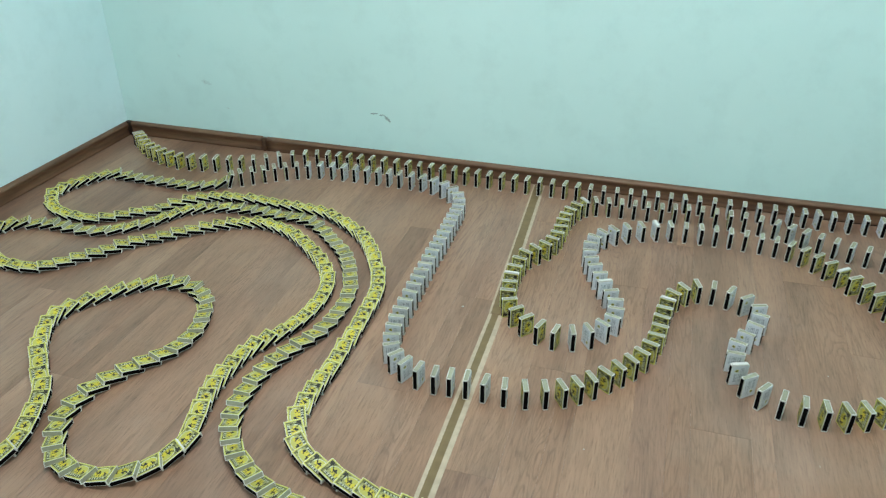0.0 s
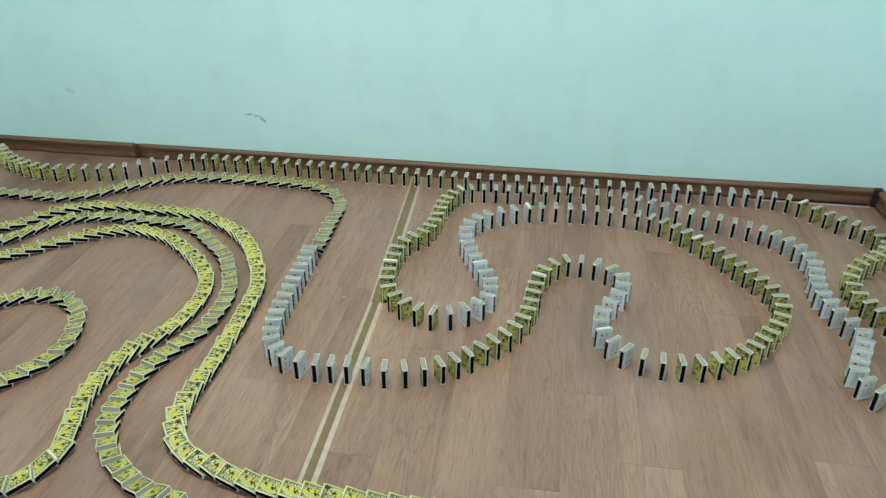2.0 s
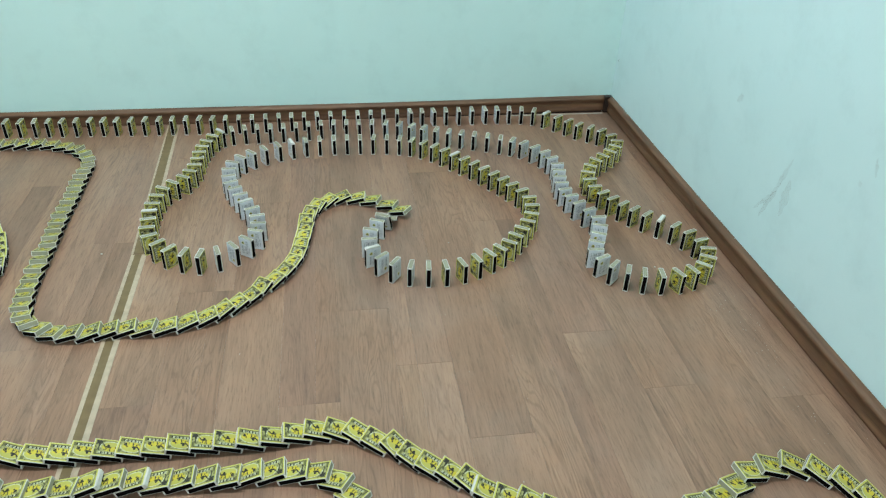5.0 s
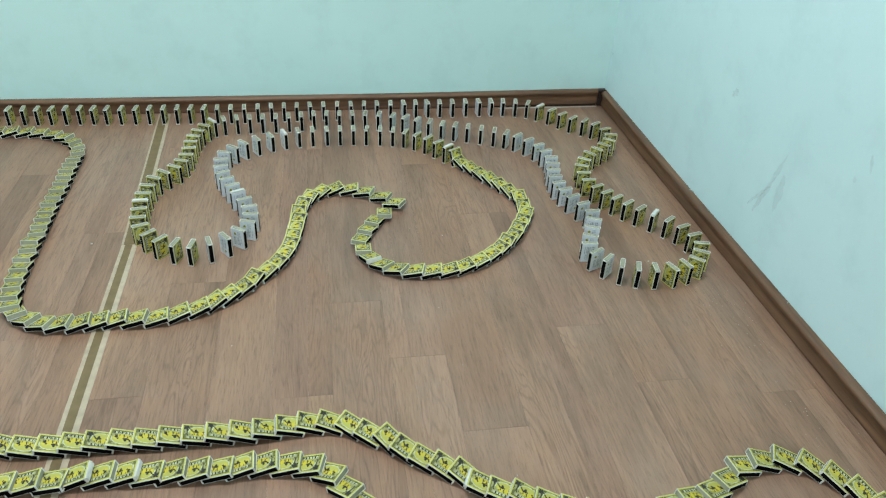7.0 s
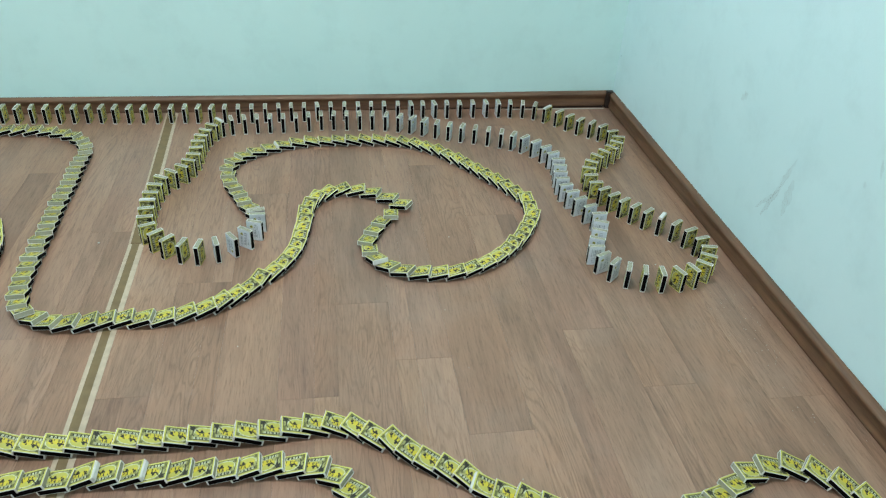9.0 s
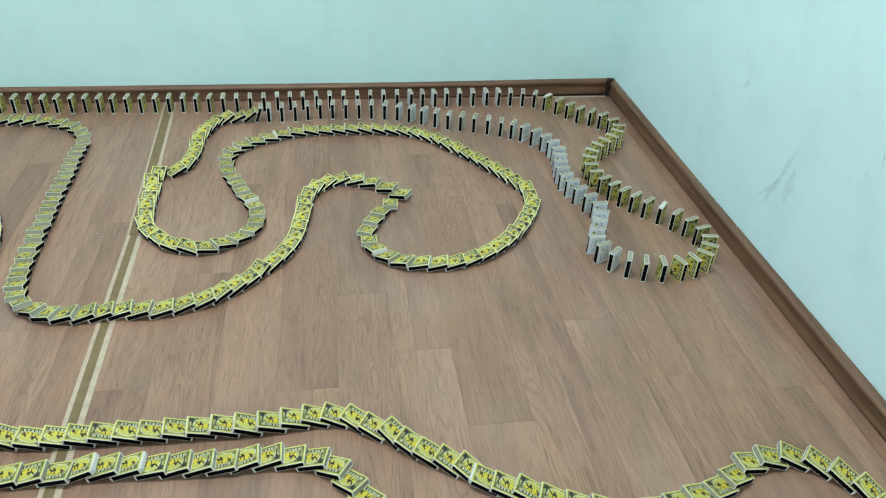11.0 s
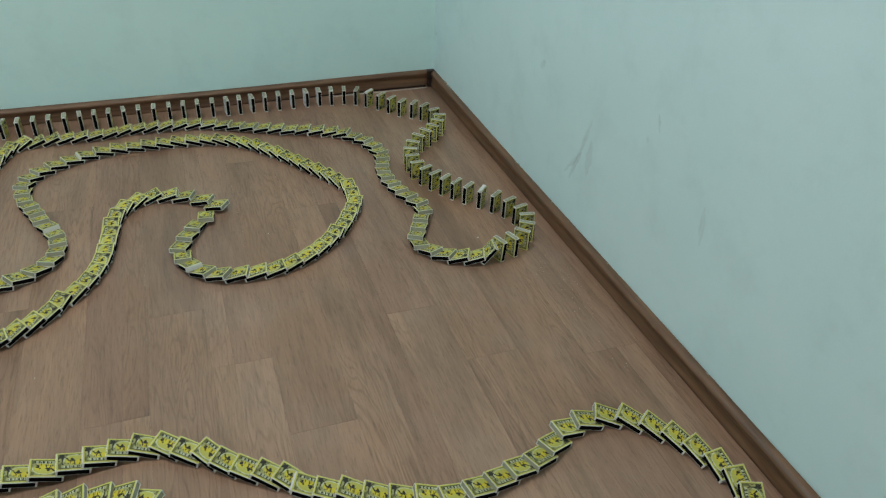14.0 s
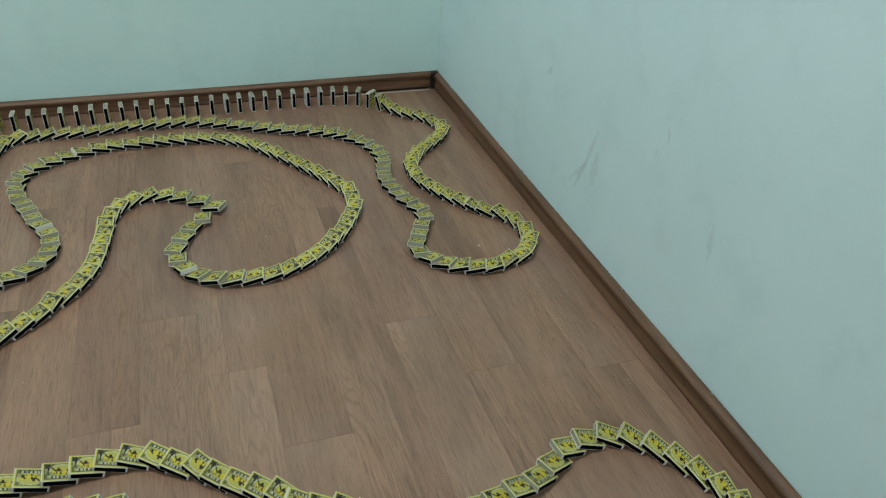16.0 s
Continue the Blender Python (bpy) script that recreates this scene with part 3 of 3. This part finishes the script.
RUNNING_LINE_C = [
    (-1.077, -0.925), (-1.031, -0.879), (-0.988, -0.827), (-0.957, -0.766), (-0.943, -0.7), (-0.937, -0.631),
    (-0.918, -0.564), (-0.866, -0.516), (-0.795, -0.526), (-0.744, -0.577), (-0.759, -0.65), (-0.795, -0.723),
    (-0.792, -0.797), (-0.748, -0.85), (-0.68, -0.869), (-0.61, -0.863), (-0.547, -0.832), (-0.498, -0.792),
    (-0.458, -0.739), (-0.422, -0.678), (-0.411, -0.602), (-0.438, -0.535), (-0.473, -0.476), (-0.512,
    -0.415), (-0.554, -0.36), (-0.6, -0.305), (-0.657, -0.265), (-0.724, -0.247), (-0.796, -0.241), (-0.867,
    -0.24), (-0.942, -0.247), (-1.013, -0.272), (-1.078, -0.313), (-1.118, -0.369), (-1.118, -0.443), (-1.097,
    -0.506), (-1.067, -0.572), (-1.039, -0.64), (-1.041, -0.704), (-1.086, -0.757), (-1.151, -0.777), (-1.215,
    -0.749), (-1.261, -0.693), (-1.274, -0.623),
]
RUNNING_LINE_D = [
    (-1.276, -0.554), (-1.263, -0.482), (-1.224, -0.428), (-1.207, -0.366), (-1.205, -0.293), (-1.193,
    -0.227), (-1.161, -0.169), (-1.097, -0.153), (-1.028, -0.151), (-0.958, -0.148), (-0.89, -0.136), (-0.819,
    -0.139), (-0.747, -0.142), (-0.672, -0.161), (-0.606, -0.191), (-0.54, -0.222), (-0.472, -0.245), (-0.404,
    -0.274), (-0.349, -0.313), (-0.308, -0.375), (-0.296, -0.447), (-0.31, -0.516), (-0.313, -0.582), (-0.297,
    -0.648), (-0.275, -0.719), (-0.299, -0.787), (-0.324, -0.85), (-0.299, -0.906), (-0.245, -0.939), (-0.175,
    -0.943), (-0.112, -0.918), (-0.078, -0.859), (-0.092, -0.79), (-0.137, -0.732), (-0.18, -0.68), (-0.213,
    -0.626), (-0.236, -0.564), (-0.229, -0.489), (-0.184, -0.424), (-0.129, -0.376), (-0.091, -0.314),
    (-0.114, -0.242), (-0.167, -0.198), (-0.213, -0.14),
]
RUNNING_LINE_E = [
    (-0.273, -0.087), (-0.345, -0.071), (-0.418, -0.068), (-0.497, -0.069), (-0.572, -0.07), (-0.641, -0.071),
    (-0.719, -0.072), (-0.794, -0.073), (-0.872, -0.073), (-0.947, -0.075), (-1.018, -0.078), (-1.092,
    -0.082), (-1.165, -0.081), (-1.237, -0.078), (-1.31, -0.076), (-1.383, -0.076), (-1.459, -0.073), (-1.53,
    -0.069), (-1.603, -0.069), (-1.675, -0.067), (-1.75, -0.064), (-1.829, -0.065), (-1.903, -0.067), (-1.973,
    -0.068), (-2.042, -0.085), (-2.113, -0.122), (-2.176, -0.168), (-2.247, -0.19), (-2.327, -0.204), (-2.407,
    -0.211), (-2.481, -0.192), (-2.545, -0.16), (-2.61, -0.11), (-2.643, -0.084),
]
RUNNING_LINE = RUNNING_LINE_A + RUNNING_LINE_B + RUNNING_LINE_C + RUNNING_LINE_D + RUNNING_LINE_E
# seconds, and the box that the wave has reached
FRONT = [(0, 121), (0.8, 133), (2.5, 160), (3.5, 175), (5, 196), (7.5, 230), (8.3, 242), (9, 250), (11.5, 286), (12, 293), (12.5, 300), (13.2, 310), (13.8, 319), (14.5, 328), (15.2, 337), (16, 350)]


def along(knots):
    """Places of the boxes of a line: the knots are every second box, the ones between lie on a smooth curve through them."""
    k = [Vector((x, y, 0)) for x, y in knots]
    out = []
    for i in range(len(k) - 1):
        a, b, c, d = k[max(i - 1, 0)], k[i], k[i + 1], k[min(i + 2, len(k) - 1)]
        out += [b, (9 * (b + c) - a - d) / 16]
    return out + [k[-1]]


def headings(places):
    n = len(places)
    out = []
    for i in range(n):
        d = places[min(i + 1, n - 1)] - places[max(i - 1, 0)]
        out.append(math.degrees(math.atan2(d.y, d.x)))
    return out


def rest_angle(places, i):
    """How far a fallen box leans when it lies on the next one."""
    j = min(i, len(places) - 2)
    gap = (places[j + 1] - places[j]).length
    return 91 - math.degrees(math.asin(min(0.8, BOX_T / max(gap, 0.02))))


FALLEN = "toppled yellow and white picture matchbox lying on the next one"
STANDING = "upright white matchbox with yellow picture side and black strikers"
TUMBLING = "yellow and white matchbox that topples onto the next one"
PUSHED = {FALLEN: "toppled yellow picture matchbox with its white tray pushed out", STANDING: "upright white matchbox with its tray pushed up a little",
          TUMBLING: "toppling yellow and white matchbox with its tray pushed out"}
rnd = random.Random(11)

def gather(flip):
    """The meshes of a whole box as arrays, for the joined far ones."""
    out = []
    picture, text = print_mesh("picture_label", picture_cell, 32, 24, PICTURE, flip), print_mesh("text_label", text_cell, 20, 14, REVERSE, flip)
    for me, x in ((sleeve, 0), (trays[0], 0), (picture, -BOX_T - 0.0002), (text, 0.0002), (strikers[0], 0), (strikers[1], 0)):
        co = np.array([v.co for v in me.vertices]) + np.array((x, 0, 0))
        out.append((co, [tuple(q.vertices) for q in me.polygons], [me.materials[q.material_index] for q in me.polygons]))
    return out


def joined(name, placed, label):
    """Many far boxes in one mesh of kind stuff."""
    sets = [gather(0), gather(1)]
    verts, faces, mats, order = [], [], [], []
    for f, m in placed:
        r, o = np.array(m.to_3x3()), np.array(m.translation)
        for co, polys, inks in sets[f]:
            n = len(verts)
            verts += (co @ r.T + o).tolist()
            faces += [tuple(n + k for k in q) for q in polys]
            mats += inks
    for k in mats:
        if k not in order:
            order.append(k)
    me = bpy.data.meshes.new(name)
    me.from_pydata(verts, [], faces)
    for k in order:
        me.materials.append(k)
    place = {k: i for i, k in enumerate(order)}
    me.polygons.foreach_set("material_index", [place[k] for k in mats])
    tagged(new(name, me), label, "matchboxes", kind="stuff")


NEAR = -1.205        # toppled boxes nearer than this line are things of their own
far_toppled, far_standing = [], []

# a line that lies toppled from the start
spots = along(FALLEN_LINE)
turns = headings(spots)
for i, p in enumerate(spots):
    f = rnd.randint(0, 1)
    m = pose(p.x, p.y, 0.0004, 0, 0, turns[i] + rnd.gauss(0, 2.2)) @ pose(0, 0, 0, 0, rest_angle(spots, i) + rnd.gauss(0, 1.5), 0)
    if p.y > NEAR:
        far_toppled.append((f, m))
    else:
        place_box(f, int(rnd.random() < 0.026), FALLEN, "toppled matchbox line", m)

# the line in which the wave runs
running_spots = along(RUNNING_LINE)
running_turns = headings(running_spots)
running = []


def wave_time(i):
    """When the wave reaches box i."""
    for (t0, i0), (t1, i1) in zip(FRONT, FRONT[1:]):
        if i <= i1:
            return t0 + (t1 - t0) * (i - i0) / (i1 - i0)
    (t0, i0), (t1, i1) = FRONT[-2:]
    return t1 + (i - i1) * (t1 - t0) / (i1 - i0)


def lean_at(dt, rest):
    """Lean of a box dt seconds after the wave has reached it."""
    steps = ((-0.0667, 0.0), (0.0, 20.0), (0.0667, 0.76 * rest), (0.1333, 0.93 * rest), (0.2667, rest))
    if dt <= steps[0][0]:
        return 0.0
    for (a, x), (b, y) in zip(steps, steps[1:]):
        if dt <= b:
            return x + (y - x) * (dt - a) / (b - a)
    return rest


def tipped(lean):
    """A box that tips over its leading edge while its foot slips back a little."""
    return pose(-0.006 * lean / 72, 0, 0, 0, lean, 0)


# boxes at sharp bends slip out of the line as they topple: the shift in metres and the extra turn
SLIPS = {265: (-0.012, 0.008, 14), 266: (-0.014, 0.006, 20), 267: (-0.006, 0.003, -18), 327: (0.002, 0.008, -8), 328: (0.0, 0.012, 10), 329: (-0.004, 0.009, 14), 193: (0.008, -0.002, 18), 194: (0.017, -0.004, 38), 195: (0.006, -0.004, 10)}


def toppling(i, base, lean, rest):
    """The pose of running box i at that lean."""
    dx, dy, spin = SLIPS.get(i, (0, 0, 0))
    k = lean / rest
    return Matrix.Translation((dx * k, dy * k, 0)) @ base @ pose(0, 0, 0, 0, 0, spin * k) @ tipped(lean)


for i, p in enumerate(running_spots):
    t = wave_time(i)
    kind = FALLEN if t < -0.27 else TUMBLING if t < 16.06 else STANDING
    f = rnd.randint(0, 1)
    turn, rest = running_turns[i] + rnd.gauss(0, 3.6), rest_angle(running_spots, i) + rnd.gauss(0, 1.5)
    base = pose(p.x, p.y, 0.0004, 0, 0, turn)
    m = toppling(i, base, lean_at(-t, rest), rest)
    if kind == FALLEN:
        m = base @ pose(0, 0, 0, 0, rest, 0)
    if kind == FALLEN and p.y > NEAR:
        far_toppled.append((f, m))
        continue
    if kind == STANDING and p.x < -0.55:
        far_standing.append((f, m))
        continue
    box = place_box(f, int(rnd.random() < 0.026), kind, "toppled matchbox line" if kind == FALLEN else "running matchbox line", m)
    if kind == TUMBLING:
        running.append((box, i, base, t, rest))

joined("toppled_matchboxes", far_toppled, "winding rows of toppled yellow picture matchboxes on the floor")
joined("standing_matchboxes", far_standing, "row of upright matchboxes along the skirting")

# ---- seam strips of the vinyl floor ----
def strip(name, x0, x1, y0, y1, lean, material, z, label):
    """A thin strip along y; lean: how far it drifts in x for each metre of y."""
    bm = bmesh.new()
    block(bm, x0, x1, y0, y1, 0.0, z, 0.0003)
    for v in bm.verts:
        v.co.x += lean * (v.co.y + 1.2)
    return tagged(part(name, bm, material), label, "floor strip", kind="structure")


OLIVE, BEIGE = "olive brown seam strip between two vinyl sheets", "beige edge line of the floor seam"
strip("trim", -1.2900, -1.2752, FRONT_WALL, -0.702, -0.010, TAPE_MID, 0.0009, OLIVE)
strip("trim", -1.2972, -1.2900, FRONT_WALL, -0.702, -0.010, TAPE_LIGHT, 0.0012, BEIGE)
strip("trim", -1.2752, -1.2652, FRONT_WALL, -0.702, -0.010, TAPE_LIGHT, 0.0012, BEIGE)
strip("trim", -1.2775, -1.2565, -0.7, -0.021, -0.042, TAPE_MID, 0.0009, OLIVE)
strip("trim", -1.2820, -1.2775, -0.7, -0.021, -0.042, TAPE_LIGHT, 0.0012, BEIGE)
strip("trim", -1.2565, -1.2485, -0.7, -0.021, -0.042, TAPE_LIGHT, 0.0012, BEIGE)

# ---- crumbs on the floor ----
bm = bmesh.new()
for x, y, r in ((-1.364, -0.693, 0.0022), (-0.19, -0.86, 0.0018), (-0.62, -0.72, 0.0012), (-1.62, -0.55, 0.0012), (-1.05, -1.05, 0.001)):
    bmesh.ops.create_icosphere(bm, subdivisions=1, radius=r, matrix=Matrix.Translation((x, y, r * 0.6)) @ Matrix.Diagonal((1.3, 1.0, 0.7, 1)))
tagged(part("floor_crumbs", bm, PALE_GREY), "tiny pale crumbs on the floor", "crumbs", kind="stuff")

# ---- specks of dust on the floor by the side wall ----
bm = bmesh.new()
rnd = random.Random(9)
for x, y, spread, count in ((-0.075, -0.13, 0.03, 26), (-0.055, -0.30, 0.04, 22), (-0.06, -0.60, 0.04, 14), (-0.11, -1.02, 0.045, 34), (-0.075, -1.14, 0.04, 26), (-0.09, -1.32, 0.04, 18), (-0.6, -0.9, 0.3, 24)):
    for i in range(count):
        r = rnd.uniform(0.0003, 0.0009)
        c = (min(-0.022, x + rnd.gauss(0, spread * 0.6)), y + rnd.gauss(0, spread * 1.4), r * 0.3)
        bmesh.ops.create_icosphere(bm, subdivisions=1, radius=r, matrix=Matrix.Translation(c) @ Matrix.Diagonal((1.0, rnd.uniform(1, 2.5), 0.5, 1)))
tagged(part("dust_specks", bm, DUST_FILM), "pale dust specks on the floor beside the skirting", "dust", kind="stuff")

# ---- floor ----
floor = slab("floor", (LEFT - 0.1, 0.1, FRONT_WALL - 0.1, 0.1, -0.06, -0.0012), SUBFLOOR, "brown wood-look vinyl floor with printed planks", category="floor")
PLANK_W, PLANK_L, JOINT = 0.1037, 0.92, 0.0002
ENDS = {19: -1.19, 20: -0.943, 21: -1.111, 22: -1.294, 24: -1.056, 25: -1.217, 27: -1.265}     # where a plank of that row ends
SPLITS = {3: 0.6, 6: 0.4, 8: 0.62, 11: 0.36, 13: 0.6, 15: 0.4, 17: 0.64, 19: 0.6, 21: 0.37, 23: 0.62, 25: 0.4, 27: 0.6}     # rows printed as two strips
SEAMS = {19: -0.976, 20: -0.875, 21: -0.773, 22: -0.673, 23: -0.566, 24: -0.452, 25: -0.352, 26: -0.254, 27: -0.143}     # where a row begins, if not at its even step
plank_meshes = {}


def plank(x0, x1, y0, y1):
    key = (round(x1 - x0, 4), round(y1 - y0, 4))
    if key not in plank_meshes:
        w, l = key
        bm = bmesh.new()
        block(bm, 0, w - JOINT, 0, l - JOINT, -0.004, 0.0, 0.00015)
        plank_meshes[key] = mesh("plank", bm, PLANK)
    ob = new("plank", plank_meshes[key])
    ob.parent = floor
    ob.location = (x0, y0, 0)


rnd = random.Random(23)
for row in range(30):
    x, after = (SEAMS.get(k, -0.870 + (k - 20) * PLANK_W) for k in (row, row + 1))
    x0, x1 = max(x, LEFT), min(after, 0.0)
    if x1 - x0 > 0.01:
        y = ENDS.get(row, -1.11 + PLANK_L * ((row * 0.37 + rnd.uniform(-0.06, 0.06)) % 1)) - 5 * PLANK_L
        while y < 0:
            y0, y1 = max(y, FRONT_WALL), min(y + PLANK_L, 0.0)
            if y1 - y0 > 0.01:
                cut = SPLITS.get(row, 0.0) * (after - x)
                if cut and x0 < x + cut < x1:
                    plank(x0, x + cut, y0, y1)
                    plank(x + cut, x1, y0, y1)
                else:
                    plank(x0, x1, y0, y1)
            y += PLANK_L


# ---- movement ----
def motions():
    for box, i, base, t, rest in running:
        times = [0.0] + [t + d for d in (-0.0667, 0.0, 0.0667, 0.1333, 0.2667) if 0.02 < t + d < 15.98] + [16.0]
        walk(box, [(s, toppling(i, base, lean_at(s - t, rest), rest)) for s in times])


motions()
